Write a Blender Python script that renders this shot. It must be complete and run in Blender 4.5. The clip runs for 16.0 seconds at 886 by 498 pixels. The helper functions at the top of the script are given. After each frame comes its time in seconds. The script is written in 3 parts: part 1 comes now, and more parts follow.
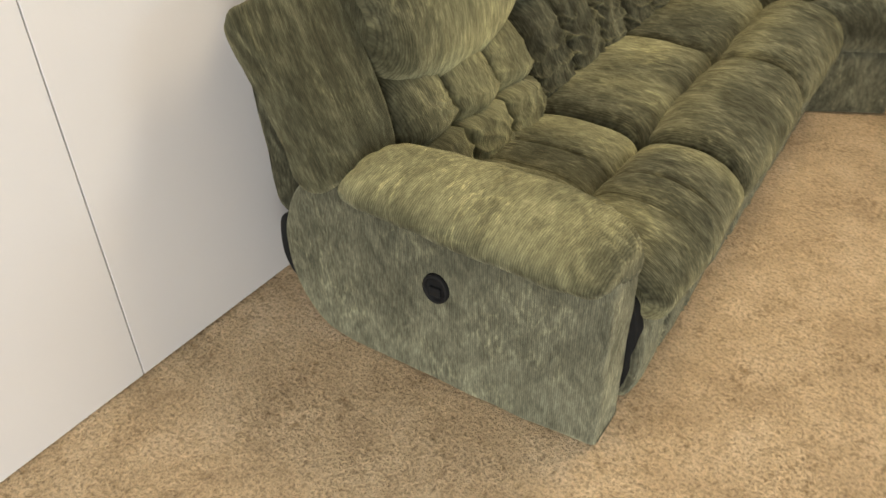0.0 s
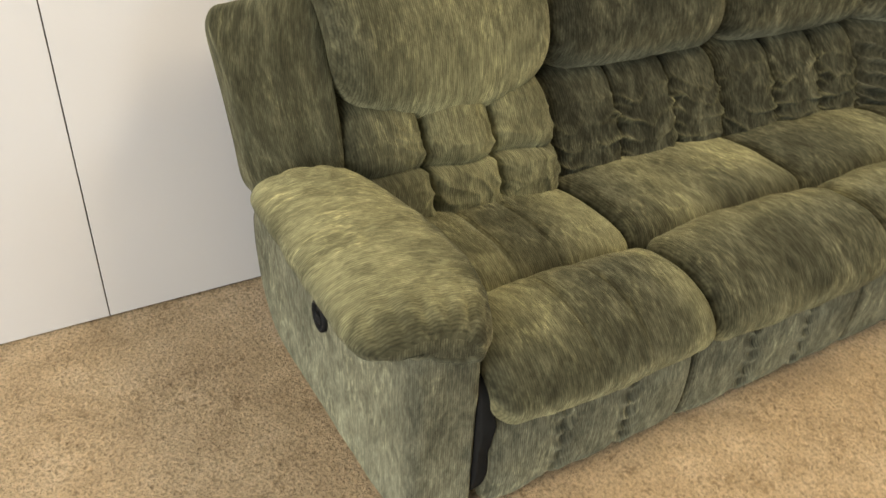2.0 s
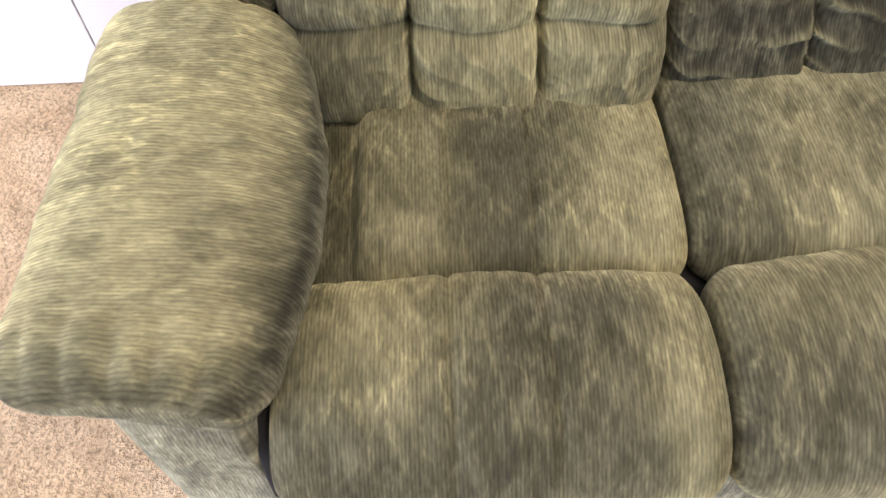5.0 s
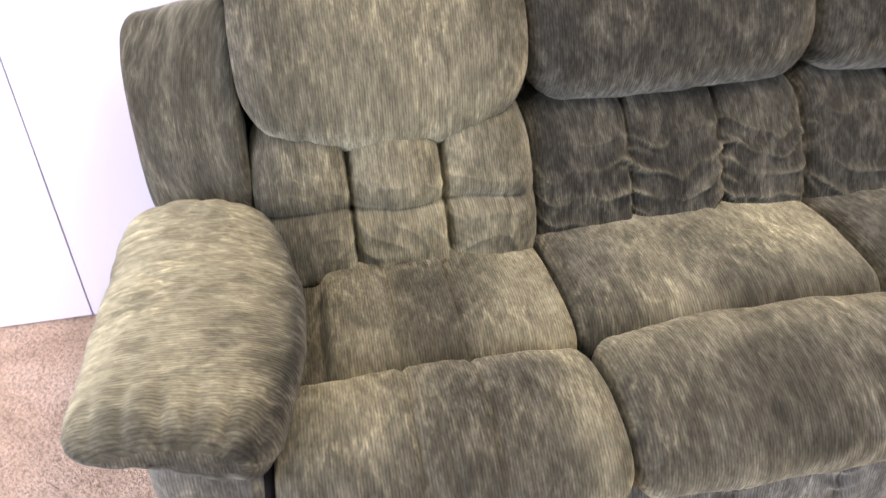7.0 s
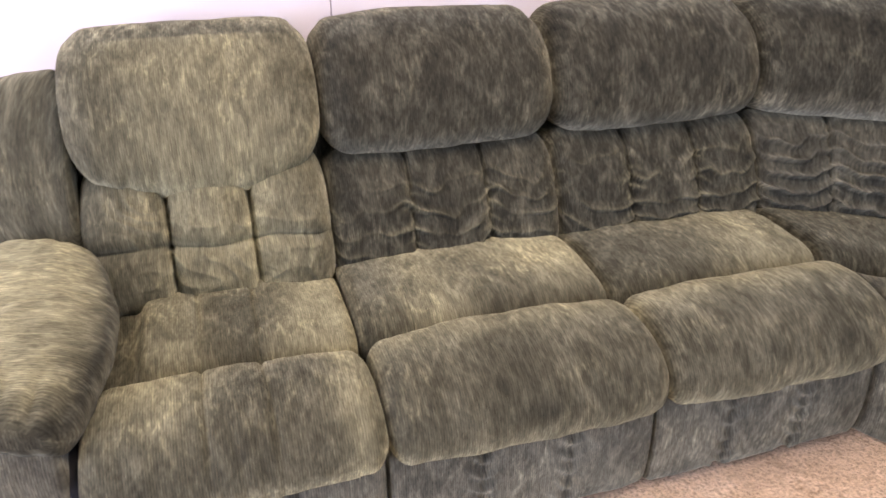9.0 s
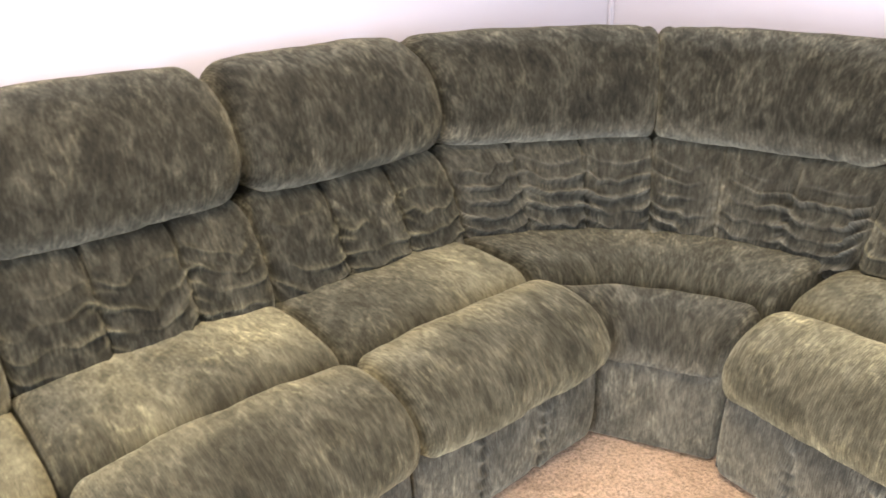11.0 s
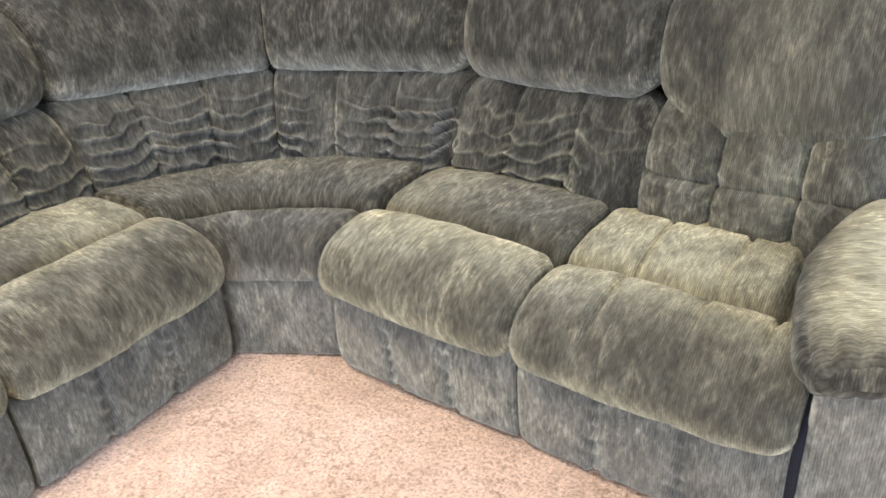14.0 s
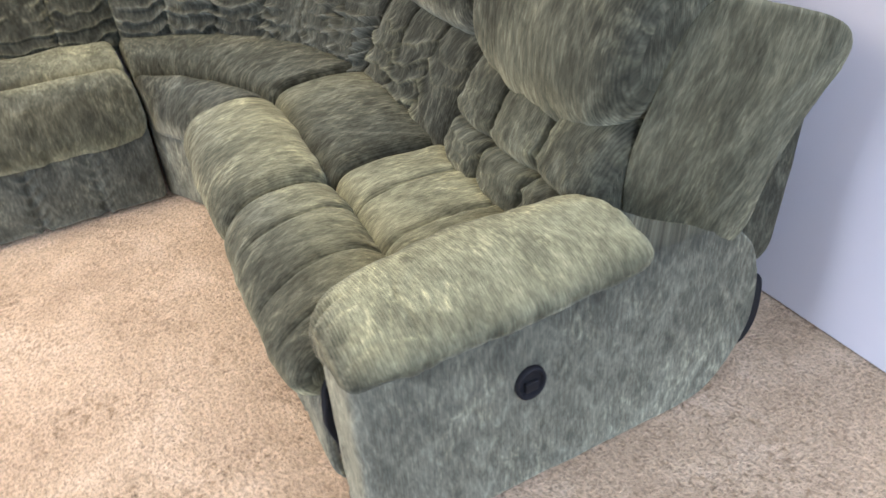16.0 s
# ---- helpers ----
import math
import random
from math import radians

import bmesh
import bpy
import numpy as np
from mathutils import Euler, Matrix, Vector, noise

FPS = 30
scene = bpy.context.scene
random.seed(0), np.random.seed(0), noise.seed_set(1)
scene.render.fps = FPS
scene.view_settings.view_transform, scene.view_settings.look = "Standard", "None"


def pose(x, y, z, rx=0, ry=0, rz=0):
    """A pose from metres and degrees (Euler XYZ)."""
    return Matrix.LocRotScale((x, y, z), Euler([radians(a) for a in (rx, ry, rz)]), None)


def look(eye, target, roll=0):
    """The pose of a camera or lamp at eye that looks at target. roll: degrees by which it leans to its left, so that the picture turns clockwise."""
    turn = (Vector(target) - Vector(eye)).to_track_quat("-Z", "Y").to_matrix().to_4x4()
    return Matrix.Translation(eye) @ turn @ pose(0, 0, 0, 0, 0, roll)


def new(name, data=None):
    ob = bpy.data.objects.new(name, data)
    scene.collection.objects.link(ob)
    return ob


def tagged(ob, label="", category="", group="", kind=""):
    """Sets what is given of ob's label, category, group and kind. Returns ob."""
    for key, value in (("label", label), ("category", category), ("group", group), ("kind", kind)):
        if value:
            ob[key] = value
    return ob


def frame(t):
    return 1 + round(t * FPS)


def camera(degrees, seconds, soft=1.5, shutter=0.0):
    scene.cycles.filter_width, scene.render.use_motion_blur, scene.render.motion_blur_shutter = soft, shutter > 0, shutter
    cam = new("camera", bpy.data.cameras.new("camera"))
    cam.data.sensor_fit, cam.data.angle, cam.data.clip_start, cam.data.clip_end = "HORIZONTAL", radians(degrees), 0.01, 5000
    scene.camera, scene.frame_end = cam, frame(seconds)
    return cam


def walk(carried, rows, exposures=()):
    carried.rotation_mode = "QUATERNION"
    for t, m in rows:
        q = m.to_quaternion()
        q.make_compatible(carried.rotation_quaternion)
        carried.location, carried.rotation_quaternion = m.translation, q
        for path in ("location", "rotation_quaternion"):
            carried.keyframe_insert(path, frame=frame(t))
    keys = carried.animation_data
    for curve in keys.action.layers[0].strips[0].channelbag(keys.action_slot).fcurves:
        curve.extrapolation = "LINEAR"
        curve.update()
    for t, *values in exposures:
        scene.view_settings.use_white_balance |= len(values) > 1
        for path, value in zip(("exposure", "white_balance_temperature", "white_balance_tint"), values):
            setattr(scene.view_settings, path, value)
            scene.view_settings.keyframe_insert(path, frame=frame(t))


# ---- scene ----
cam = camera(59.2, 16.0, 1.5, 0.3)
PATH = [
    (0, (-0.135, -0.056, 1.407), (-1.082, 1.348, 0.164), -1.1),
    (0.5, (-0.018, 0.097, 1.369), (-1.157, 1.386, 0.165), -1.7),
    (1, (0.039, 0.269, 1.385), (-1.171, 1.508, 0.197), -0.7),
    (1.5, (0.213, 0.382, 1.373), (-1.145, 1.487, 0.214), 0.8),
    (2, (0.391, 0.558, 1.345), (-1.124, 1.495, 0.232), 2.7),
    (2.5, (0.392, 0.741, 1.344), (-1.201, 1.557, 0.245), 4.4),
    (3, (0.373, 0.952, 1.361), (-1.307, 1.570, 0.263), 3.9),
    (3.5, (0.345, 1.210, 1.356), (-1.349, 1.519, 0.155), 3.1),
    (3.7, (0.300, 1.281, 1.355), (-1.326, 1.497, 0.045), 2.4),
    (5.8, (-0.302, 1.466, 1.221), (-1.400, 1.442, -0.568), -4.1),
    (6, (-0.170, 1.449, 1.216), (-1.502, 1.492, -0.407), -2.3),
    (6.5, (0.124, 1.455, 1.270), (-1.478, 1.634, -0.076), -1.5),
    (7, (0.302, 1.366, 1.331), (-1.416, 1.650, 0.158), -2.3),
    (7.5, (0.424, 1.305, 1.376), (-1.327, 1.683, 0.281), -3.2),
    (8, (0.573, 1.385, 1.381), (-1.201, 1.796, 0.335), -1.8),
    (8.2, (0.643, 1.439, 1.381), (-1.136, 1.861, 0.349), -1.2),
    (10.3, (0.704, 1.572, 1.336), (-0.928, 2.548, 0.443), -0.1),
    (10.5, (0.653, 1.577, 1.365), (-0.928, 2.627, 0.468), -0.2),
    (11, (0.569, 1.614, 1.348), (-0.900, 2.845, 0.489), -0.8),
    (11.5, (0.516, 1.643, 1.356), (-0.773, 3.056, 0.486), -0.8),
    (12, (0.510, 1.655, 1.358), (-0.589, 3.208, 0.469), -0.6),
    (12.5, (0.573, 1.668, 1.353), (-0.411, 3.288, 0.446), -1.2),
    (13, (0.766, 1.633, 1.328), (-0.176, 3.273, 0.417), -1.9),
    (13.5, (0.943, 1.661, 1.311), (-0.043, 3.262, 0.377), -3.0),
    (14, (1.085, 1.845, 1.294), (0.011, 3.367, 0.324), -3.7),
    (14.5, (1.303, 2.018, 1.296), (0.134, 3.436, 0.279), -4.9),
    (14.9, (1.567, 2.148, 1.297), (0.266, 3.408, 0.234), -4.1),
    (15, (1.609, 2.187, 1.309), (0.293, 3.407, 0.218), -3.8),
    (15.5, (1.817, 2.508, 1.337), (0.414, 3.536, 0.159), -2.8),
    (16, (2.053, 2.827, 1.352), (0.498, 3.579, 0.159), -4.2),
]
EXPOSURES = [(0.0, -0.84, 7400, 7), (3.5, -0.55, 7400, 5), (5.6, 0.25, 5800, 29), (7.5, 0.01, 5700, 35), (8.2, -0.03, 5800, 36), (11.0, 0.27, 6200, 27), (13.5, 0.5, 5600, 27), (14.5, 0.46, 5450, 29), (16.0, 0.12, 5600, 19)]
walk(cam, [(t, look(eye, target, roll)) for t, eye, target, roll in PATH], EXPOSURES)

# ---- light ----
world = bpy.data.worlds.new("sky")
scene.world = world
world.use_nodes = True
wn = world.node_tree
sky = wn.nodes.new("ShaderNodeTexSky")
sky.sky_type, sky.sun_disc = "NISHITA", False
sky.sun_elevation, sky.sun_rotation = radians(40), radians(150)
wn.links.new(sky.outputs[0], wn.nodes["Background"].inputs[0])
wn.nodes["Background"].inputs[1].default_value = 0.1


def area_lamp(name, m, size_x, size_y, power, colour):
    data = bpy.data.lights.new(name, "AREA")
    data.shape, data.size, data.size_y = "RECTANGLE", size_x, size_y
    data.energy, data.color = power, colour
    ob = new(name, data)
    ob.matrix_world = m
    return ob


# daylight in the two window openings behind the camera's path, and the ceiling light
area_lamp("window_light_east", look((3.37, 3.4, 1.38), (1.0, 3.4, 1.1)), 1.5, 1.2, 92, (0.70, 0.82, 1.0))
area_lamp("window_light_south", look((0.8, -1.67, 1.03), (0.8, 1.0, 1.03)), 3.0, 1.98, 300, (0.86, 0.91, 1.0))
area_lamp("ceiling_lamp_light", look((-0.1, 2.15, 2.36), (-0.1, 2.15, 0)), 1.1, 0.6, 70, (1.0, 0.83, 0.60))


# ---- materials ----
def material(name):
    m = bpy.data.materials.new(name)
    m.use_nodes = True
    return m, m.node_tree, m.node_tree.nodes["Principled BSDF"]


def node(tree, kind, **values):
    n = tree.nodes.new(kind)
    for k, v in values.items():
        n.inputs[k].default_value = v
    return n


def ramp(tree, fac, stops):
    r = tree.nodes.new("ShaderNodeValToRGB")
    while len(r.color_ramp.elements) < len(stops):
        r.color_ramp.elements.new(0.5)
    for e, (p, c) in zip(r.color_ramp.elements, stops):
        e.position, e.color = p, (*c, 1)
    tree.links.new(fac, r.inputs[0])
    return r.outputs[0]


def mix(tree, kind, fac, a, b):
    n = tree.nodes.new("ShaderNodeMix")
    n.data_type, n.blend_type = "RGBA", kind
    for socket, v in ((n.inputs[0], fac), (n.inputs[6], a), (n.inputs[7], b)):
        if isinstance(v, (int, float)):
            socket.default_value = v
        elif isinstance(v, tuple):
            socket.default_value = (*v, 1)
        else:
            tree.links.new(v, socket)
    return n.outputs[2]


def mapped(tree, socket, scale, turn=0.0):
    m = tree.nodes.new("ShaderNodeMapping")
    m.inputs["Scale"].default_value = scale
    m.inputs["Rotation"].default_value = (0, 0, turn)
    tree.links.new(socket, m.inputs[0])
    return m.outputs[0]


def noise_tex(tree, vec, scale, detail=3.0, rough=0.55, warp=0.0):
    n = node(tree, "ShaderNodeTexNoise", Scale=scale, Detail=detail, Roughness=rough, Distortion=warp)
    tree.links.new(vec, n.inputs["Vector"])
    return n.outputs[0]


def bump(tree, height, strength, distance, under=None):
    b = node(tree, "ShaderNodeBump", Strength=strength, Distance=distance)
    tree.links.new(height, b.inputs["Height"])
    if under:
        tree.links.new(under, b.inputs["Normal"])
    return b.outputs[0]


def chenille(name, dark, mid, light, faded_lit, cool_lit):
    """Ribbed velvet pile: ribs run along the piece, brushed streaks, finger strokes and patches over them."""
    m, t, p = material(name)
    uv = t.nodes.new("ShaderNodeTexCoord").outputs["UV"]
    info = t.nodes.new("ShaderNodeObjectInfo").outputs["Random"]
    shift = node(t, "ShaderNodeVectorMath")
    shift.operation = "ADD"
    spread = node(t, "ShaderNodeMath")
    spread.operation = "MULTIPLY"
    spread.inputs[1].default_value = 17.0
    t.links.new(info, spread.inputs[0])
    t.links.new(uv, shift.inputs[0])
    t.links.new(spread.outputs[0], shift.inputs[1])
    vec = shift.outputs[0]

    def grey(*stops):
        return [(at, (v, v, v)) for at, v in stops]

    def strokes(scale, stretch, width):
        """Thin pale lines where the nap was brushed two ways, meeting in zigzags."""
        v = node(t, "ShaderNodeTexVoronoi", Scale=scale)
        v.feature = "DISTANCE_TO_EDGE"
        sway = node(t, "ShaderNodeTexNoise", Scale=scale * 1.6, Detail=2.0)
        t.links.new(vec, sway.inputs["Vector"])
        bent = mix(t, "LINEAR_LIGHT", 0.009, vec, sway.outputs["Color"])
        t.links.new(mapped(t, bent, (1.0, stretch, 1)), v.inputs["Vector"])
        return ramp(t, v.outputs["Distance"], grey((0.0, 1.0), (width, 0.0)))
    patch = noise_tex(t, mapped(t, vec, (1.0, 0.6, 1)), 8.0, 4.0, 0.62, 1.0)
    zig = noise_tex(t, mapped(t, mapped(t, vec, (1, 1, 1), 0.5), (1.0, 0.34, 1)), 29.0, 2.0, 0.5, 0.3)
    zag = noise_tex(t, mapped(t, mapped(t, vec, (1, 1, 1), -0.55), (1.0, 0.34, 1)), 33.0, 2.0, 0.5, 0.3)
    streak = noise_tex(t, mapped(t, vec, (1.0, 0.20, 1)), 130.0, 2.0, 0.65)
    fine = noise_tex(t, mapped(t, vec, (1.0, 0.22, 1)), 300.0, 2.0, 0.7)
    fleck = mix(t, "LIGHTEN", 1.0, zig, zag)
    wide = noise_tex(t, mapped(t, vec, (1.0, 0.8, 1)), 3.2, 2.0, 0.5, 0.6)
    a = mix(t, "MIX", 0.50, fleck, mix(t, "MIX", 0.4, patch, wide))
    a = mix(t, "MIX", 0.12, a, streak)
    base = ramp(t, a, [(0.40, dark), (0.515, mid), (0.63, light)])
    # one attribute holds real wear together with painted highlights and daylight
    wear_lit = t.nodes.new("ShaderNodeAttribute")
    wear_lit.attribute_name = "wear_lit"
    rubbed_lit = ramp(t, wear_lit.outputs["Fac"], grey((0.0, 0.0), (1.0, 1.0)))
    # negative values: cool daylight and sheen on lower faces, painted into the colour
    turned = node(t, "ShaderNodeMath")
    turned.operation = "MULTIPLY"
    turned.inputs[1].default_value = -1.0
    t.links.new(wear_lit.outputs["Fac"], turned.inputs[0])
    cool_light = ramp(t, turned.outputs[0], grey((0.0, 0.0), (1.0, 1.0)))
    patchy = ramp(t, mix(t, "MIX", 0.5, patch, fleck), grey((0.40, 0.5), (0.60, 1.0)))
    base = mix(t, "MIX", mix(t, "MULTIPLY", 1.0, rubbed_lit, patchy), base, faded_lit)
    base = mix(t, "MIX", mix(t, "MULTIPLY", 1.0, cool_light, patchy), base, cool_lit)
    some = ramp(t, noise_tex(t, vec, 6.5, 2.0, 0.5), grey((0.47, 0.0), (0.62, 1.0)))
    some = mix(t, "MULTIPLY", 1.0, some, ramp(t, streak, grey((0.40, 0.15), (0.58, 1.0))))
    lines = mix(t, "MULTIPLY", 1.0, mix(t, "LIGHTEN", 1.0, strokes(15.0, 0.38, 0.075), strokes(27.0, 0.33, 0.06)), some)
    brush = mix(t, "MIX", lines, (1.0, 1.0, 1.0), (1.6, 1.58, 1.5))
    rib = node(t, "ShaderNodeTexWave", Scale=62.0, Distortion=0.9, Detail=2.0)
    rib.inputs["Detail Scale"].default_value = 2.0
    t.links.new(mapped(t, vec, (1, 0.2, 1)), rib.inputs["Vector"])
    comb = ramp(t, rib.outputs["Fac"], grey((0.06, 0.5), (0.5, 1.1)))
    grain = ramp(t, fine, grey((0.32, 0.5), (0.62, 1.3)))
    flow = ramp(t, streak, grey((0.36, 0.6), (0.52, 1.0), (0.66, 1.55)))
    base = mix(t, "MULTIPLY", 0.35, base, grain)
    base = mix(t, "MULTIPLY", 0.45, base, comb)
    base = mix(t, "MULTIPLY", 0.35, base, flow)
    base = mix(t, "MULTIPLY", 1.0, base, brush)
    t.links.new(base, p.inputs["Base Color"])
    n1 = bump(t, a, 0.4, 0.006)
    n2 = bump(t, rib.outputs["Fac"], 0.28, 0.0012, n1)
    n3 = bump(t, fine, 0.35, 0.0015, n2)
    t.links.new(n3, p.inputs["Normal"])
    p.inputs["Roughness"].default_value = 0.85
    p.inputs["Specular IOR Level"].default_value = 0.12
    pile = t.nodes.new("ShaderNodeBsdfSheen")
    pile.distribution = "ASHIKHMIN"
    pile.inputs["Roughness"].default_value = 0.45
    lit = ramp(t, a, [(0.39, (0.050, 0.049, 0.032)), (0.515, (0.097, 0.095, 0.0625)), (0.64, (0.195, 0.190, 0.126))])
    lit = mix(t, "MIX", rubbed_lit, lit, ramp(t, a, [(0.40, (0.150, 0.142, 0.076)), (0.64, (0.315, 0.298, 0.164))]))
    lit = mix(t, "MIX", cool_light, lit, ramp(t, a, [(0.40, (0.108, 0.108, 0.075)), (0.64, (0.285, 0.284, 0.200))]))
    for fac, by in ((0.6, grain), (0.5, comb), (0.4, flow), (1.0, brush)):
        lit = mix(t, "MULTIPLY", fac, lit, by)
    t.links.new(lit, pile.inputs["Color"])
    t.links.new(n3, pile.inputs["Normal"])
    both = t.nodes.new("ShaderNodeAddShader")
    t.links.new(p.outputs[0], both.inputs[0])
    t.links.new(pile.outputs[0], both.inputs[1])
    t.links.new(both.outputs[0], t.nodes["Material Output"].inputs["Surface"])
    return m


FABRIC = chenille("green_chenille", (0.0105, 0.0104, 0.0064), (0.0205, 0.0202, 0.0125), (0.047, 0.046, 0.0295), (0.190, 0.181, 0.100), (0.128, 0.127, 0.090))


def plain(name, colour, rough, metal=0.0, grain=0.0):
    m, t, p = material(name)
    p.inputs["Roughness"].default_value, p.inputs["Metallic"].default_value = rough, metal
    p.inputs["Specular IOR Level"].default_value = 0.25
    vec = t.nodes.new("ShaderNodeTexCoord").outputs["Object"]
    f = noise_tex(t, vec, 35.0, 4.0)
    c = ramp(t, f, [(0.3, tuple(v * 0.8 for v in colour)), (0.7, tuple(min(1, v * 1.15) for v in colour))])
    t.links.new(c, p.inputs["Base Color"])
    if grain:
        t.links.new(bump(t, noise_tex(t, vec, 300.0, 2.0), grain, 0.001), p.inputs["Normal"])
    return m


BLACK = plain("black_plastic", (0.004, 0.004, 0.0045), 0.75, 0, 0.2)
LINING = plain("dark_lining_cloth", (0.006, 0.006, 0.006), 0.95, 0, 0.4)


def carpet_material():
    m, t, p = material("tan_carpet")
    vec = t.nodes.new("ShaderNodeTexCoord").outputs["Object"]
    big = noise_tex(t, vec, 3.2, 4.0, 0.6, 0.5)
    mid_ = noise_tex(t, vec, 13.0, 4.0, 0.65, 0.8)
    tuft = noise_tex(t, vec, 105.0, 3.0, 0.75)
    fibre = noise_tex(t, vec, 420.0, 2.0, 0.7)
    a = mix(t, "MIX", 0.45, big, mid_)
    c = ramp(t, a, [(0.36, (0.48, 0.345, 0.207)), (0.51, (0.63, 0.467, 0.29)), (0.62, (0.71, 0.545, 0.362))])
    c = mix(t, "MULTIPLY", 0.9, c, ramp(t, tuft, [(0.36, (0.50, 0.46, 0.41)), (0.48, (0.96, 0.95, 0.93)), (0.64, (1.22, 1.22, 1.20))]))
    clump = noise_tex(t, vec, 48.0, 3.0, 0.7, 0.6)
    where = ramp(t, noise_tex(t, vec, 5.5, 3.0, 0.6), [(0.45, (0.25, 0.25, 0.25)), (0.60, (1.0, 1.0, 1.0))])
    c = mix(t, "MULTIPLY", where, c, ramp(t, clump, [(0.36, (0.56, 0.51, 0.44)), (0.49, (1.0, 1.0, 1.0))]))
    t.links.new(c, p.inputs["Base Color"])
    n1 = bump(t, tuft, 1.0, 0.010, bump(t, clump, 0.8, 0.016))
    t.links.new(bump(t, fibre, 0.6, 0.003, n1), p.inputs["Normal"])
    p.inputs["Roughness"].default_value = 0.95
    p.inputs["Specular IOR Level"].default_value = 0.1
    p.inputs["Sheen Weight"].default_value = 0.25
    p.inputs["Sheen Tint"].default_value = (1.0, 0.9, 0.75, 1)
    return m


CARPET = carpet_material()


def wall_paint(name, colour):
    m, t, p = material(name)
    vec = t.nodes.new("ShaderNodeTexCoord").outputs["Object"]
    big = noise_tex(t, vec, 1.3, 3.0)
    fine = noise_tex(t, vec, 60.0, 4.0, 0.6)
    c = ramp(t, big, [(0.3, tuple(v * 0.96 for v in colour)), (0.7, colour)])
    t.links.new(c, p.inputs["Base Color"])
    t.links.new(bump(t, fine, 0.12, 0.002), p.inputs["Normal"])
    t.links.new(ramp(t, fine, [(0.3, (0.5, 0.5, 0.5)), (0.7, (0.62, 0.62, 0.62))]), p.inputs["Roughness"])
    return m


ROOM = wall_paint("beige_wall_paint", (0.36, 0.32, 0.27))
PAINT = wall_paint("white_wall_paint", (0.565, 0.553, 0.552))
CEILING = wall_paint("white_ceiling_paint", (0.62, 0.61, 0.59))
JOINT = plain("dark_panel_joint", (0.09, 0.075, 0.06), 0.9)
GLOW, _t, _p = material("lamp_diffuser")
_p.inputs["Base Color"].default_value = (0.9, 0.86, 0.78, 1)
_p.inputs["Emission Color"].default_value = (1.0, 0.88, 0.7, 1)
_p.inputs["Emission Strength"].default_value = 2.0

# ---- mesh helpers ----
WALL_X, WALL_Y = -1.545, 4.31          # the two walls behind the sofa
BACK_B = 4.155                          # the line from which the loveseat's depth counts


def mesh_object(name, verts, faces, mat, parent=None, label="", uvs=None, smooth=True, cap_uvs=None, cap_from=None, wear_lit=None):
    me = bpy.data.meshes.new(name)
    me.from_pydata(verts, [], faces)
    bm = bmesh.new()
    bm.from_mesh(me)
    bmesh.ops.recalc_face_normals(bm, faces=bm.faces)
    if uvs is not None:
        layer = bm.loops.layers.uv.new("UVMap")
        bm.verts.ensure_lookup_table()
        bm.faces.index_update()
        for f in bm.faces:
            if cap_uvs and f.index >= cap_from:
                for l in f.loops:
                    l[layer].uv = cap_uvs[l.vert.index]
                continue
            vals = [uvs[l.vert.index] for l in f.loops]
            span = max(v[1] for v in vals) - min(v[1] for v in vals)
            top = max(v[1] for v in vals)
            for l, v in zip(f.loops, vals):
                wrap = uvs[-1][1] if span > uvs[-1][1] * 0.5 and top - v[1] > span * 0.5 and len(f.verts) == 4 else 0
                l[layer].uv = (v[0], v[1] + wrap)
    for f in bm.faces:
        f.smooth = smooth
    bm.to_mesh(me)
    bm.free()
    if wear_lit:
        me.attributes.new("wear_lit", "FLOAT", "POINT").data.foreach_set("value", wear_lit)
    me.materials.append(mat)
    ob = new(name, me)
    ob.parent = parent
    if label:
        tagged(ob, label)
    return ob


def part(name, bm, mat, parent=None, label="", smooth=False):
    me = bpy.data.meshes.new(name)
    for f in bm.faces:
        f.smooth = smooth
    bm.to_mesh(me)
    bm.free()
    me.materials.append(mat)
    ob = new(name, me)
    ob.parent = parent
    if label:
        tagged(ob, label)
    return ob


def box(lo, hi, bevel=0.0, segments=2):
    bm = bmesh.new()
    bmesh.ops.create_cube(bm, size=1)
    for v in bm.verts:
        v.co = Vector([lo[i] + (v.co[i] + 0.5) * (hi[i] - lo[i]) for i in range(3)])
    if bevel:
        bmesh.ops.bevel(bm, geom=bm.edges[:], offset=bevel, segments=segments, profile=0.5, affect="EDGES")
    return bm


def smooth_profile(points, n):
    """A closed smooth curve through the points, as n evenly spaced places with outward normals."""
    pts = [Vector(p) for p in points]
    k = len(pts)
    dense = []
    for i in range(k):
        p0, p1, p2, p3 = (pts[(i + j - 1) % k] for j in range(4))
        for j in range(14):
            x = j / 14
            dense.append(0.5 * ((2 * p1) + (p2 - p0) * x + (2 * p0 - 5 * p1 + 4 * p2 - p3) * x * x + (3 * p1 - p0 - 3 * p2 + p3) * x ** 3))
    lengths = [0.0]
    for a, b in zip(dense, dense[1:] + dense[:1]):
        lengths.append(lengths[-1] + (b - a).length)
    total, out, j = lengths[-1], [], 0
    for i in range(n):
        s = total * i / n
        while lengths[j + 1] < s:
            j += 1
        f = (s - lengths[j]) / max(1e-9, lengths[j + 1] - lengths[j])
        out.append(dense[j].lerp(dense[(j + 1) % len(dense)], f))
    area = sum(a.x * b.y - b.x * a.y for a, b in zip(out, out[1:] + out[:1]))
    normals = []
    for i in range(n):
        d = (out[(i + 1) % n] - out[i - 1]).normalized()
        normals.append(Vector((d.y, -d.x)) if area > 0 else Vector((-d.y, d.x)))
    return out, normals, total


def wob(x, y, z):
    return noise.noise(Vector((x, y, z)))


SEED = [0.0]


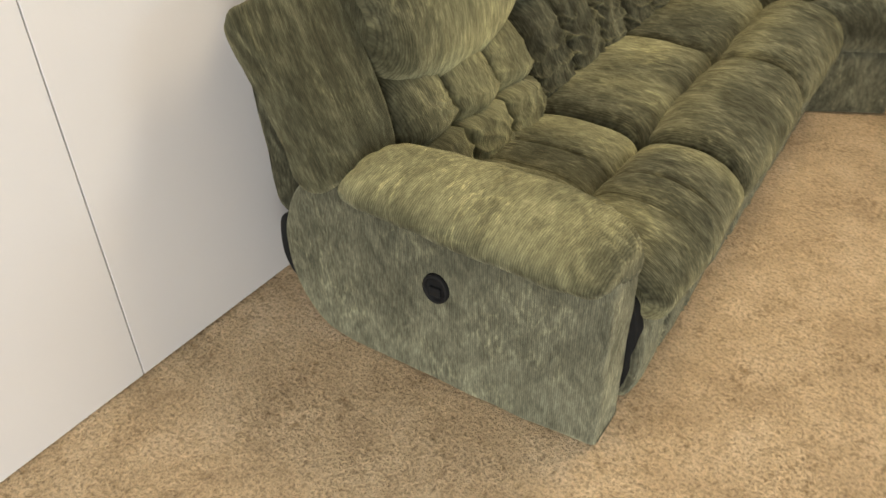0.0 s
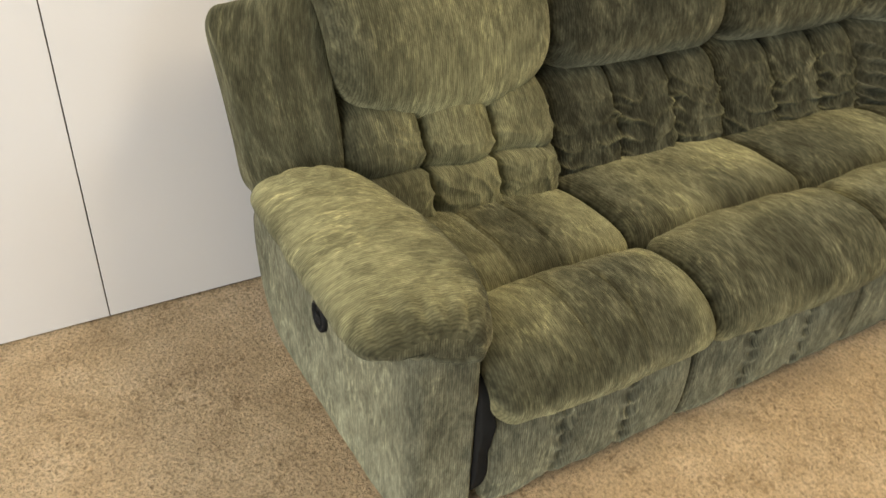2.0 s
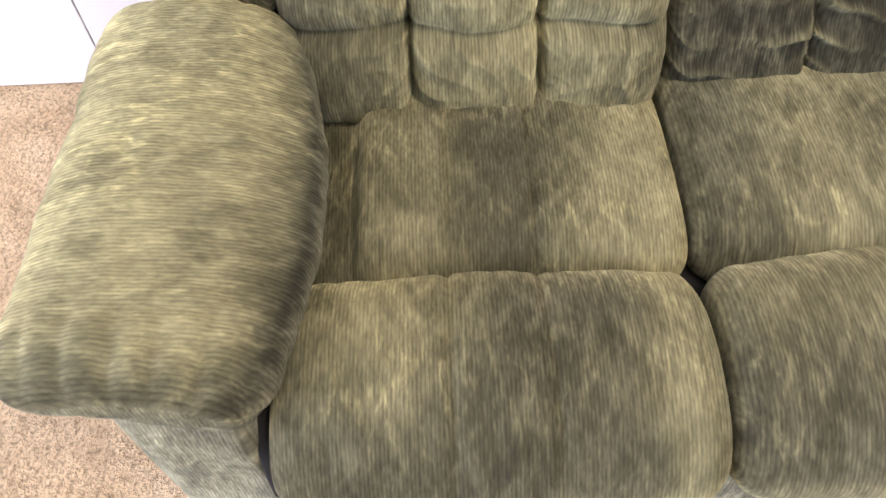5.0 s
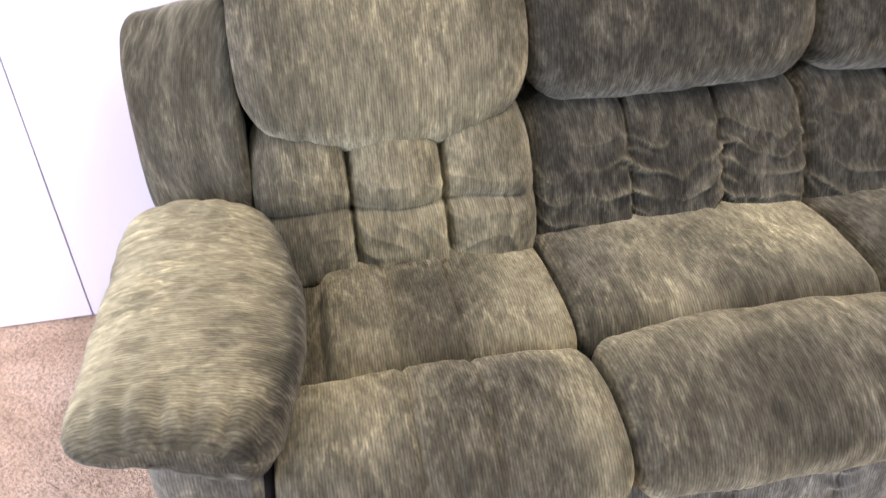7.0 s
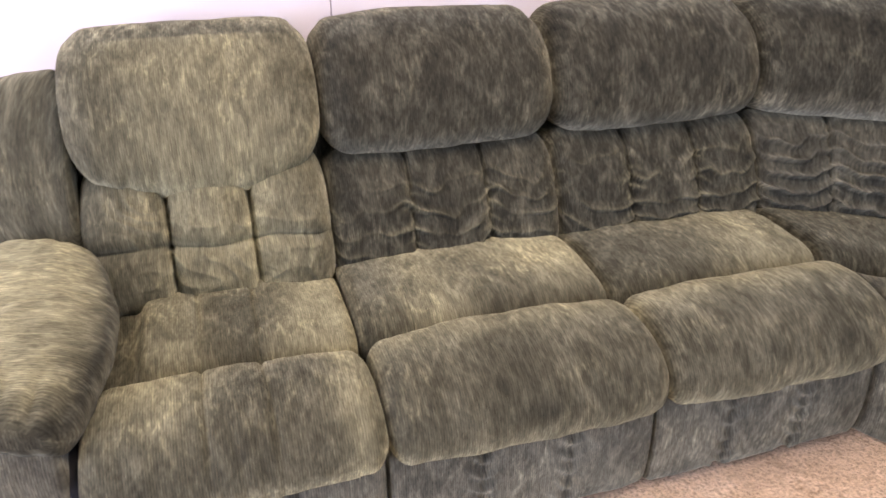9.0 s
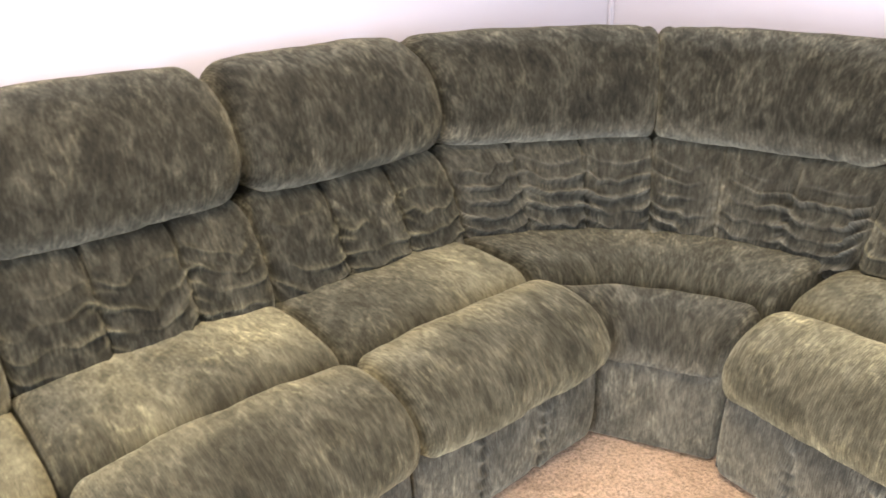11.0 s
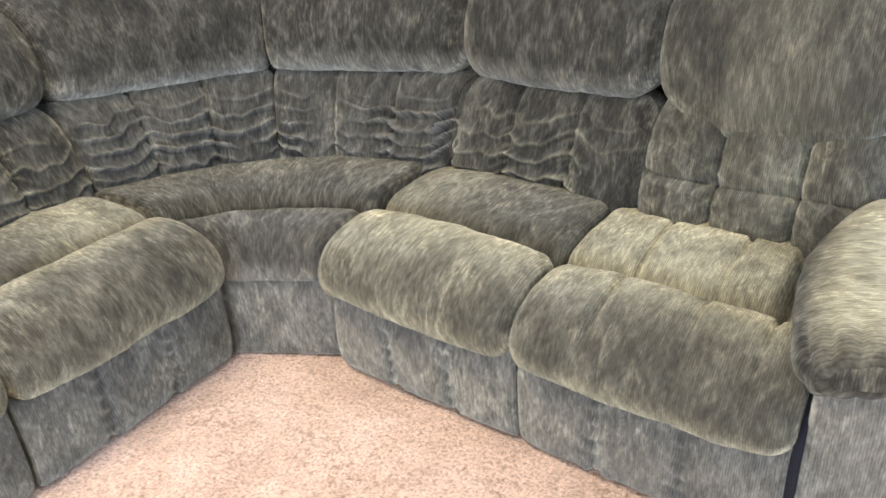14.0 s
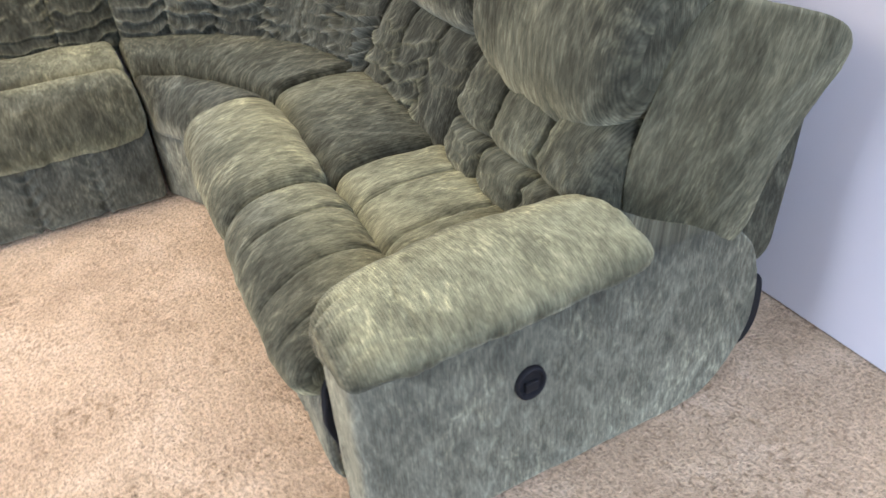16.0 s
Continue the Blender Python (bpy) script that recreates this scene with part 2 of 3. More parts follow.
def loft(name, profile, u0, u1, place, parent, label="", ends=(0.05, 0.05), swell=None, warp=None, weight=None, step=0.009, puff=0.0, mat=None, lumpy=0.004, worn=None, upright=None):
    """A stuffed piece: a closed profile (d, z) drawn from u0 to u1, its ends rounded over, pushed in and out by swell(u, d, z, k) with u from 0 to 1,
    bent by warp, and set into the world by place(u, d, z)."""
    SEED[0] += 7.31
    seed = SEED[0]
    span = abs(u1 - u0)
    total = smooth_profile(profile, 40)[2]
    n = max(24, int(total / step))
    pts, nrm, total = smooth_profile(profile, n)
    xs, zs = [p.x for p in pts], [p.y for p in pts]
    mid_d, mid_z, half_d, half_z = (max(xs) + min(xs)) / 2, (max(zs) + min(zs)) / 2, (max(xs) - min(xs)) / 2, (max(zs) - min(zs)) / 2
    us = []
    for r, first in ((ends[0], True), (ends[1], False)):
        m = 7 if r > 0.015 else 3
        us += [(r * (1 - math.cos(math.pi / 2 * i / m))) if first else span - r * (1 - math.cos(math.pi / 2 * i / m)) for i in range(m)]
    inner = max(2, int((span - ends[0] - ends[1]) / step))
    us += [ends[0] + (span - ends[0] - ends[1]) * i / inner for i in range(inner + 1)]
    us = sorted(set(round(x, 6) for x in us))
    verts, uvs, faces, caps, rubbed_lit = [], [], [], [], []
    for q in us:
        inset = 0.0
        if q < ends[0]:
            inset = ends[0] - math.sqrt(max(0, ends[0] ** 2 - (ends[0] - q) ** 2))
        elif span - q < ends[1]:
            inset = ends[1] - math.sqrt(max(0, ends[1] ** 2 - (ends[1] - span + q) ** 2))
        f = q / span
        for i in range(n):
            p, m = pts[i], nrm[i]
            w = weight(p.x, p.y) if weight else 1.0
            d = mid_d + (p.x - mid_d) * (1 - min(0.95, inset * w / half_d))
            z = mid_z + (p.y - mid_z) * (1 - min(0.95, inset * w / half_z))
            crest_light = 0.0
            off = puff * (1 - (2 * f - 1) ** 2) * w
            off += lumpy * (wob(q * 9 + seed, d * 9, z * 9) + 0.5 * wob(q * 22, d * 22 + seed, z * 22))
            if swell:
                push = swell(f, d, z, seed)
                if isinstance(push, tuple):
                    push, crest_light = push
                off += push * min(1.0, (min(q, span - q) + 0.01) / 0.03)
            d, z = d + m.x * off, z + m.y * off
            u = u0 + (u1 - u0) * f
            if warp:
                u, d, z = warp(u, d, z, f)
            verts.append(place(u, d, z))
            uvs.append((q + d + upright * z, z) if upright is not None else (q, total * i / n))
            caps.append((q + d + upright * z, z) if upright is not None else (d, z))
            # worn: real wear, plus light painted on lower edges, low panels and arm tops
            rub_lit = worn(f, p.x, p.y) if worn else 0.0
            # the highlight along fold crests is added to the colour here
            rubbed_lit.append(max(-1.0, min(1.0, rub_lit + crest_light if rub_lit >= 0 else rub_lit - crest_light)))
    rows = len(us)
    for a in range(rows - 1):
        for i in range(n):
            j = (i + 1) % n
            faces.append((a * n + i, a * n + j, a * n + n + j, a * n + n + i))
    cap_from = len(faces)
    uvs.append((0.0, total))
    for first in (0, (rows - 1) * n):
        ring = range(first, first + n)
        verts.append(tuple(sum(verts[i][k] for i in ring) / n for k in range(3)))
        caps.append(tuple(sum(caps[i][k] for i in ring) / n for k in range(2)))
        mid_ = len(verts) - 1
        uvs.insert(mid_, (0.0, 0.0))
        faces += [(first + i, first + (i + 1) % n, mid_) for i in range(n)]
    return mesh_object(name, verts, faces, mat or FABRIC, parent, label, uvs, True, caps, cap_from, rubbed_lit + [rubbed_lit[0], rubbed_lit[-1]])


def bell(x, width):
    return math.exp(-(x / width) ** 2)


def ridge(phase):
    return (1 - abs(math.sin(phase))) ** 1.5


# ---- the sofa's own shapes: depth d from its back line, height z ----
HEADREST = [(0.34, 0.665), (0.405, 0.685), (0.44, 0.74), (0.43, 0.82), (0.385, 0.90), (0.31, 0.958), (0.22, 0.978), (0.13, 0.95), (0.09, 0.86), (0.11, 0.72), (0.20, 0.665)]
LUMBAR = [(0.34, 0.66), (0.40, 0.635), (0.445, 0.58), (0.485, 0.51), (0.51, 0.44), (0.515, 0.395), (0.48, 0.365), (0.36, 0.36), (0.24, 0.42), (0.20, 0.58), (0.25, 0.655)]
SEAT_PAD = [(0.42, 0.37), (0.48, 0.412), (0.58, 0.432), (0.70, 0.436), (0.78, 0.424), (0.816, 0.390), (0.812, 0.33), (0.74, 0.30), (0.55, 0.29), (0.43, 0.31)]
SEAT_ROLL = [(0.822, 0.375), (0.845, 0.415), (0.90, 0.438), (0.98, 0.437), (1.055, 0.412), (1.10, 0.365), (1.112, 0.318), (1.09, 0.274), (1.04, 0.260), (0.93, 0.262), (0.84, 0.29)]
FOOT_PANEL = [(1.035, 0.285), (1.055, 0.25), (1.062, 0.18), (1.062, 0.10), (1.052, 0.04), (1.03, 0.012), (0.995, 0.02), (0.985, 0.12), (0.985, 0.24), (1.0, 0.285)]


def lumbar_swell(columns, rows, wrinkle, pitch=0.05, droop=0.02, cell=0.012):
    """Cells puffed between stitched columns, with folds that hang from the stitching; their crests get a painted
    highlight.
    """
    def f(u, d, z, seed):
        if d < 0.33:
            return 0.0
        crest_light = 0.0
        c = u * columns
        x = c - math.floor(c)
        edge = abs(c - round(c)) / columns
        inside = 0 < round(c) < columns
        v = (0.655 - z) / 0.27
        out = cell * math.sin(math.pi * x) ** 0.6
        if inside:
            out -= (cell + 0.006) * bell(edge, 0.012)
            side = 1 if c > round(c) else -1
            fold = ridge(z / 0.042 * math.pi + 26 * edge + 0.7 * side + 1.2 * wob(u * 7, z * 8, seed))
            held = bell(edge, 0.05) * max(0.0, min(1.0, (v - 0.15) / 0.3))
            out += 0.010 * held * (fold - 0.3)
            crest_light += 0.7 * held * max(0.0, fold - 0.35)
        if rows > 1:
            cut = 0.5 + 0.10 * wob(u * 3, seed, 0)
            out -= 0.026 * bell(v - cut, 0.06) + 0.013 * bell(v - cut, 0.016)
            crumple = ridge(11 * wob(u * 4, z * 9, seed + 3) + u * 5)
            out += 0.010 * (crumple - 0.3) * max(0.0, min(1.0, 0.35 + 1.3 * wob(u * 3 + 8, z * 6, seed)))
            crest_light += 0.3 * max(0.0, crumple - 0.5)
        out *= max(0.0, min(1.0, (z - 0.355) / 0.08))
        lift = max(0.0, min(1.0, (v - 0.06) / 0.3)) * max(0.0, min(1.0, (z - 0.36) / 0.06))
        near = 0.5 + 0.5 * bell(edge, 0.08)
        y = (z + droop * (1 - (2 * x - 1) ** 2)) / pitch + 0.6 * wob(u * 4, z * 5, seed) + 0.45 * wob(u * 12, z * 11, seed)
        y -= math.floor(y)
        tuck = max(0.0, min(y / 0.13, (0.50 - y) / 0.37)) ** 1.5
        patchy = max(0.0, min(1.25, 0.75 + 1.5 * wob(u * 5 + 3, z * 12, seed)))
        crest_light += min(1.2, wrinkle / 0.03) * lift * near * patchy * max(0.0, tuck - 0.35) * 1.0
        return out + wrinkle * lift * near * patchy * (tuck - 0.2), crest_light
    return f


def seat_swell(pleats, depth=0.012, creases=0.003):
    def f(u, d, z, seed):
        out = 0.006 * wob(u * 5, d * 6, seed)
        for p in pleats:
            shift = 0.012 * wob(d * 8, p * 9, seed)
            out -= depth * max(0.12, min(1.0, (z - 0.33) / 0.08)) * (0.5 * bell(u - p - shift, 0.018) + 0.9 * bell(u - p - shift, 0.0085))
        out += 0.004 * (ridge(u * 21 + 7 * wob(u * 3, d * 5, seed + 2)) - 0.3) * max(0.0, wob(u * 5 + 4, d * 6, seed))
        out -= creases * ridge(u * 38 + 3.0 * wob(u * 4, d * 4, seed)) * max(0, 0.3 + wob(u * 4 + 9, d * 5, seed))
        return out
    return f


def head_swell(ribs=0.004):
    def f(u, d, z, seed):
        low = max(0.0, 1 - abs(z - 0.68) / 0.10)
        out = -ribs * low * ridge(u * 26 + 2.5 * wob(u * 5, z * 4, seed)) * (0.5 + wob(u * 7, z * 3, seed))
        side = min(u, 1 - u)
        corner = max(0.0, 1 - side / 0.16) * max(0.0, min(1.0, (z - 0.78) / 0.08))
        out -= 0.011 * corner * ridge(math.atan2(z - 0.80, side + 0.05) * 9 + wob(u * 9, z * 9, seed))
        return out - 0.004 * ridge(u * 11 + 2 * wob(u * 3, z * 6, seed)) * max(0, wob(u * 3 + 5, z * 6, seed))
    return f


def foot_swell(u, d, z, seed):
    if d < 1.02:
        return 0.0
    c = u * 3
    edge = abs(c - round(c)) / 3
    inside = 0 < round(c) < 3
    out, crest_light = 0.005 * math.sin(math.pi * (c - math.floor(c))) ** 0.7, 0.0
    if inside:
        fold = ridge(z / 0.040 * math.pi - edge * 34 + 1.5 * wob(u * 9, z * 9, seed))
        out += -0.008 * bell(edge, 0.014) + 0.015 * bell(edge, 0.05) * (fold - 0.3)
        # pucker crests lightened in colour, as a highlight would
        crest_light = 0.5 * bell(edge, 0.05) * max(0.0, fold - 0.3)
    return out, crest_light


def edge_sheen(f, d, z):
    """Velvet sheen along the lower edge of a headrest, painted in as paler colour."""
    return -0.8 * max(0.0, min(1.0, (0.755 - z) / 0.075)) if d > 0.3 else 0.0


def rubbed_head(f, d, z):
    """The end seats' headrests are worn pale over most of the front, with sheen painted in lower down."""
    return (0.6 + 0.35 * max(0.0, min(1.0, (0.84 - z) / 0.14))) * bell(f - 0.55, 0.42) if d > 0.3 else 0.15


def sag_warp(amount, up=0.0):
    """Headrest whose lower edge hangs in the middle."""
    def f(u, d, z, t):
        low = max(0.0, min(1.0, (0.80 - z) / 0.14))
        hang = amount * (1 - (2 * t - 1) ** 2) * low
        return u, d + hang * 0.35, z - hang + up * max(0.0, min(1.0, (z - 0.76) / 0.18))
    return f


def place_sofa(u, d, z):
    return (WALL_X + d, u, z)


def place_love(u, d, z):
    return (u, BACK_B - d - 0.055 * (u - 0.42), z)


def empty_thing(name, m, label, category):
    ob = new(name)
    ob.empty_display_size = 0.1
    ob.location = m
    tagged(ob, label, category)
    return ob


def at_thing(place, thing):
    x, y, z = thing.location
    return lambda u, d, z2: (lambda p: (p[0] - x, p[1] - y, p[2] - z))(place(u, d, z2))


# ---- room ----
room_lo, room_hi, top = (WALL_X, -1.7), (3.4, WALL_Y), 2.44


def carpet():
    nx, ny = 150, 170
    x0, y0, x1, y1 = room_lo[0] - 0.1, room_lo[1] - 0.1, room_hi[0] + 0.1, room_hi[1] + 0.1
    verts, faces = [], []
    for j in range(ny + 1):
        for i in range(nx + 1):
            x, y = x0 + (x1 - x0) * i / nx, y0 + (y1 - y0) * j / ny
            verts.append((x, y, 0.003 * wob(x * 3, y * 3, 0) + 0.002 * wob(x * 9, y * 9, 4)))
    for j in range(ny):
        for i in range(nx):
            a = j * (nx + 1) + i
            faces.append((a, a + 1, a + nx + 2, a + nx + 1))
    return tagged(mesh_object("floor", verts, faces, CARPET), "tan plush wall-to-wall carpet with footprints and worn patches", "carpet", kind="structure")


carpet()


def wall(name, lo, hi, label, hole=None, along=0):
    """A wall box; hole: (start, end, sill, head) along its length."""
    bm = bmesh.new()
    pieces = [(lo, hi)]
    if hole:
        a, b, s, h = hole
        o = 1 - along

        def piece(p, q, z0, z1):
            l, r = [0, 0, z0], [0, 0, z1]
            l[along], r[along], l[o], r[o] = p, q, lo[o], hi[o]
            return tuple(l), tuple(r)
        pieces = [piece(lo[along], a, lo[2], hi[2]), piece(b, hi[along], lo[2], hi[2]), piece(a, b, lo[2], s), piece(a, b, h, hi[2])]
    for l, r in pieces:
        one = box(l, r)
        me = bpy.data.meshes.new("tmp")
        one.to_mesh(me)
        one.free()
        bm.from_mesh(me)
        bpy.data.meshes.remove(me)
    return tagged(part(name, bm, ROOM), label, "wall", kind="structure")


T = 0.1
wall_w = wall("wall_west", (WALL_X - T, room_lo[1] - T, -0.05), (WALL_X - 0.008, WALL_Y + T, top), "white painted panel wall behind the long sofa")
wall_n = wall("wall_north", (WALL_X - 0.008, WALL_Y + 0.008, -0.05), (room_hi[0] + T, WALL_Y + T, top), "white painted panel wall behind the loveseat")
wall("wall_east", (room_hi[0], room_lo[1] - T, -0.05), (room_hi[0] + T, WALL_Y + 0.008, top), "plain beige painted wall", (2.6, 4.2, 0.75, 2.0), 1)
wall("wall_south", (WALL_X - 0.008, room_lo[1] - T, -0.05), (room_hi[0], room_lo[1], top), "plain beige painted wall", (-0.7, 2.3, 0.03, 2.04), 0)
tagged(part("ceiling", box((WALL_X - T, room_lo[1] - T, top), (room_hi[0] + T, WALL_Y + T, top + 0.08)), CEILING), "plain white painted ceiling", "ceiling", kind="structure")
wall_w.data.materials[0] = JOINT
wall_n.data.materials[0] = JOINT
PANEL, NORTH_SEAM = 1.222, 1.72


def wall_panels():
    cuts = [room_lo[1], 0.683 - PANEL, 0.683, 0.683 + PANEL, WALL_Y]
    for a, b in zip(cuts, cuts[1:]):
        part("wall_panel", box((WALL_X - 0.008, a + 0.0016, 0.006), (WALL_X, b - 0.0016, top - 0.002), 0.0012, 1), PAINT, wall_w)
    cuts = [WALL_X + 0.002, NORTH_SEAM, NORTH_SEAM + PANEL, room_hi[0] - 0.002]
    for a, b in zip(cuts, cuts[1:]):
        part("wall_panel", box((a + 0.0016, WALL_Y, 0.006), (b - 0.0016, WALL_Y + 0.008, top - 0.002), 0.0012, 1), PAINT, wall_n)
    bm = box((WALL_X + 0.001, WALL_Y - 0.022, 0.004), (WALL_X + 0.022, WALL_Y - 0.001, top - 0.003), 0.007, 3)
    tagged(part("corner_trim", bm, PAINT), "white painted quarter-round corner moulding", "moulding", kind="structure")


def ceiling_lamp():
    lamp = empty_thing("ceiling_lamp", (-0.1, 2.15, top), "flush white rectangular ceiling lamp, lit", "ceiling lamp")
    part("housing", box((-0.58, -0.33, -0.05), (0.58, 0.33, -0.001), 0.008, 2), PAINT, lamp)
    part("diffuser", box((-0.55, -0.30, -0.068), (0.55, 0.30, -0.051), 0.006, 2), GLOW, lamp, "white glowing acrylic diffuser")


ceiling_lamp()


# ---- sofa parts ----
def release_handle(parent, place, u, d, z, out):
    """Round black cup with a lever tongue, set in the side panel; out: +1 or -1 along u."""
    o = Vector(place(u, d, z))
    e1 = Vector(place(u, d + 1, z)) - o
    e2 = Vector((0, 0, 1))
    e3 = (Vector(place(u + out, d, z)) - o)
    m = Matrix((e1, e2, e3)).transposed().to_4x4()
    m.translation = o

    def lathe(name, prof, par, mat, sx=1.0, sy=1.0, label=""):
        verts, faces, n = [], [], 36
        for r, h in prof:
            for i in range(n):
                a = 2 * math.pi * i / n
                verts.append(m @ Vector((r * sx * math.cos(a), r * sy * math.sin(a), h)))
        k = len(prof)
        for j in range(k - 1):
            for i in range(n):
                faces.append((j * n + i, j * n + (i + 1) % n, (j + 1) * n + (i + 1) % n, (j + 1) * n + i))
        faces.append(tuple((k - 1) * n + i for i in range(n)))
        return mesh_object(name, verts, faces, mat, par, label)
    ring = lathe("release_handle", [(0.036, -0.012), (0.037, 0.004), (0.0355, 0.010), (0.031, 0.012), (0.028, 0.009), (0.027, 0.004), (0.026, 0.003)], parent, BLACK, 0.92, 1.08, "round black plastic recliner release cup")
    bm = box((-0.016, -0.020, 0.0), (0.014, 0.004, 0.010), 0.003, 2)
    bmesh.ops.transform(bm, matrix=m, verts=bm.verts)
    part("lever", bm, BLACK, ring, "black finger lever", smooth=False)


def side_panel(thing, place, outer, inner, d0, d1, label):
    """Flat upholstered side under the arm with a rounded back end."""
    k = (d1 - d0) / 0.865

    def X(d):
        return d0 + (d - 0.18) * k
    prof = [(X(0.34), 0.012), (X(0.25), 0.06), (X(0.195), 0.15), (X(0.18), 0.25), (X(0.195), 0.35), (X(0.24), 0.44), (X(0.32), 0.490), (X(0.5), 0.50), (X(0.7), 0.50), (X(0.9), 0.50), (X(1.02), 0.49),
            (X(1.042), 0.46), (X(1.045), 0.34), (X(1.045), 0.16), (X(1.043), 0.03), (X(1.03), 0.012), (X(0.85), 0.010), (X(0.6), 0.010)]
    # cool daylight painted in as a paler tone, strongest at foot and front edge
    ob = loft("side_panel", prof, outer, inner, place, thing, label, ends=(0.035, 0.02), weight=lambda d, z: 1.0 - 0.7 * max(0.0, min(1.0, (X(1.0) - d) / 0.12)), lumpy=0.003, puff=0.0, step=0.012, worn=lambda f, d, z: -0.40 - 0.45 * bell(z - 0.04, 0.10) - 0.3 * bell(d - X(1.045), 0.02) + 0.3 * bell(z - 0.3, 0.06) * bell(d - X(0.72), 0.14), upright=0.0)
    return ob


def arm_pad(thing, place, outer, inner, d0, d1, drop_all, label):
    """Fat rolled pad on top of the arm, drawn along the depth; it bellies out over the seat and its inner front corner hangs like a beak."""
    s = 1 if inner > outer else -1
    w = abs(inner - outer)
    prof = [(0.035, 0.500), (0.004, 0.520), (0.002, 0.548), (0.04, 0.572), (0.11, 0.584), (0.19, 0.580), (0.26, 0.560), (w - 0.008, 0.522), (w, 0.472), (w - 0.03, 0.43), (0.22, 0.425), (0.15, 0.445), (0.09, 0.475)]

    def swell(f, a, z, seed):
        out = 0.006 * wob(f * 4, a * 5, seed)
        front = max(0.0, (f - 0.84) / 0.16)
        out -= 0.016 * front * ridge(a * 62 + 2 * wob(a * 6, z * 6, seed)) * (0.6 + 0.8 * wob(a * 11, 3, seed))
        back = max(0.0, (0.14 - f) / 0.14)
        out -= 0.008 * back * ridge(a * 40 + wob(a * 8, z * 8, seed))
        return out - 0.009 * ridge(f * 24 + 5 * wob(f * 5, a * 8, seed)) * max(0, wob(f * 5, a * 5, seed + 4))

    def bend(u, a, z, t):
        k = (2 * t - 1) ** 2
        belly = max(0.0, min(1.0, (a - 0.13) / (w - 0.13)))
        a += (0.022 - 0.062 * k) * belly + 0.018 * (1 - t) * (1 - belly)
        tip = max(0.0, (t - 0.82) / 0.18)
        z += drop_all + 0.005 - 0.012 * t - 0.026 * tip ** 2 * max(0, (z - 0.44) / 0.18)
        z += 0.018 * tip * (1 - belly) * max(0.0, min(1.0, (0.55 - z) / 0.05))
        z -= 0.034 * tip * belly * max(0.0, min(1.0, (0.55 - z) / 0.07))
        return u, a, z
    # worn pale on top; the fall-off by height also paints in the top light
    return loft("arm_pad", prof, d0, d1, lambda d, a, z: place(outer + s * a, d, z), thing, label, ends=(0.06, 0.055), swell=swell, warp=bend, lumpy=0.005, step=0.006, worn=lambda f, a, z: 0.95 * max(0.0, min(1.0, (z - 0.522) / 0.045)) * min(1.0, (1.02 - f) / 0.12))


def wing(thing, place, outer, inner, back, sweep, low, tuck, label):
    """Padded slab leaning back beside the backrest; its outer edge sweeps rearwards and its foot tucks in behind the arm pad."""
    prof = [(0.405, 0.478), (0.438, 0.515), (0.432, 0.59), (0.398, 0.685), (0.352, 0.775), (0.305, 0.845), (0.255, 0.892), (0.212, 0.898), (0.195, 0.86), (0.235, 0.77), (0.295, 0.66), (0.340, 0.56), (0.360, 0.495), (0.380, 0.468)]
    s = 1 if inner > outer else -1

    def bend(u, d, z, t):
        foot = max(0.0, min(1.0, (0.62 - z) / 0.14))
        return u + s * (0.018 + tuck * max(0.0, min(1.0, (0.80 - z) / 0.34))) * (1 - t), d + back - sweep * (1 - t), z - low * foot - 0.035 * (1 - t) * max(0.0, min(1.0, (z - 0.75) / 0.12))

    def swell(u, d, z, seed):
        out = 0.007 * wob(u * 3, z * 5, seed)
        out -= 0.005 * ridge(z * 34 + 7 * u + 3 * wob(u * 4, z * 5, seed)) * max(0.0, wob(u * 4 + 2, z * 6, seed))
        edge = bell(u - 0.12, 0.09)
        return out - 0.006 * edge * ridge(z * 60 + 2 * wob(u * 9, z * 9, seed)) * max(0.0, 0.3 + wob(z * 9, seed, 0))
    return loft("wing", prof, outer, inner, place, thing, label, ends=(0.04, 0.03), swell=swell, warp=bend, upright=0.4, step=0.007, worn=lambda f, d, z: 0.18)


def back_shell(thing, place, u0, u1, d_rear, front, label=""):
    prof = [(d_rear, 0.36), (d_rear - 0.02, 0.5), (d_rear - 0.04, 0.72), (d_rear - 0.04, 0.81), (d_rear, 0.845), (front, 0.82), (front + 0.05, 0.7), (front + 0.11, 0.5), (front + 0.15, 0.38), (front + 0.09, 0.34)]
    return loft("back_shell", prof, u0, u1, place, thing, label, ends=(0.02, 0.02), lumpy=0.004, step=0.02)


def frame_bracket(thing, place, u0, u1, d0, dz=0.0):
    prof = [(d0, 0.33), (d0 - 0.016, 0.27), (d0 - 0.012, 0.20), (d0 + 0.02, 0.15), (d0 + 0.06, 0.16), (d0 + 0.07, 0.25), (d0 + 0.06, 0.34)]
    prof = [(d, z + dz) for d, z in prof]
    return loft("frame_bracket", prof, u0, u1, place, thing, "black plastic cover on the recliner frame", ends=(0.008, 0.008), lumpy=0, step=0.012, mat=BLACK)


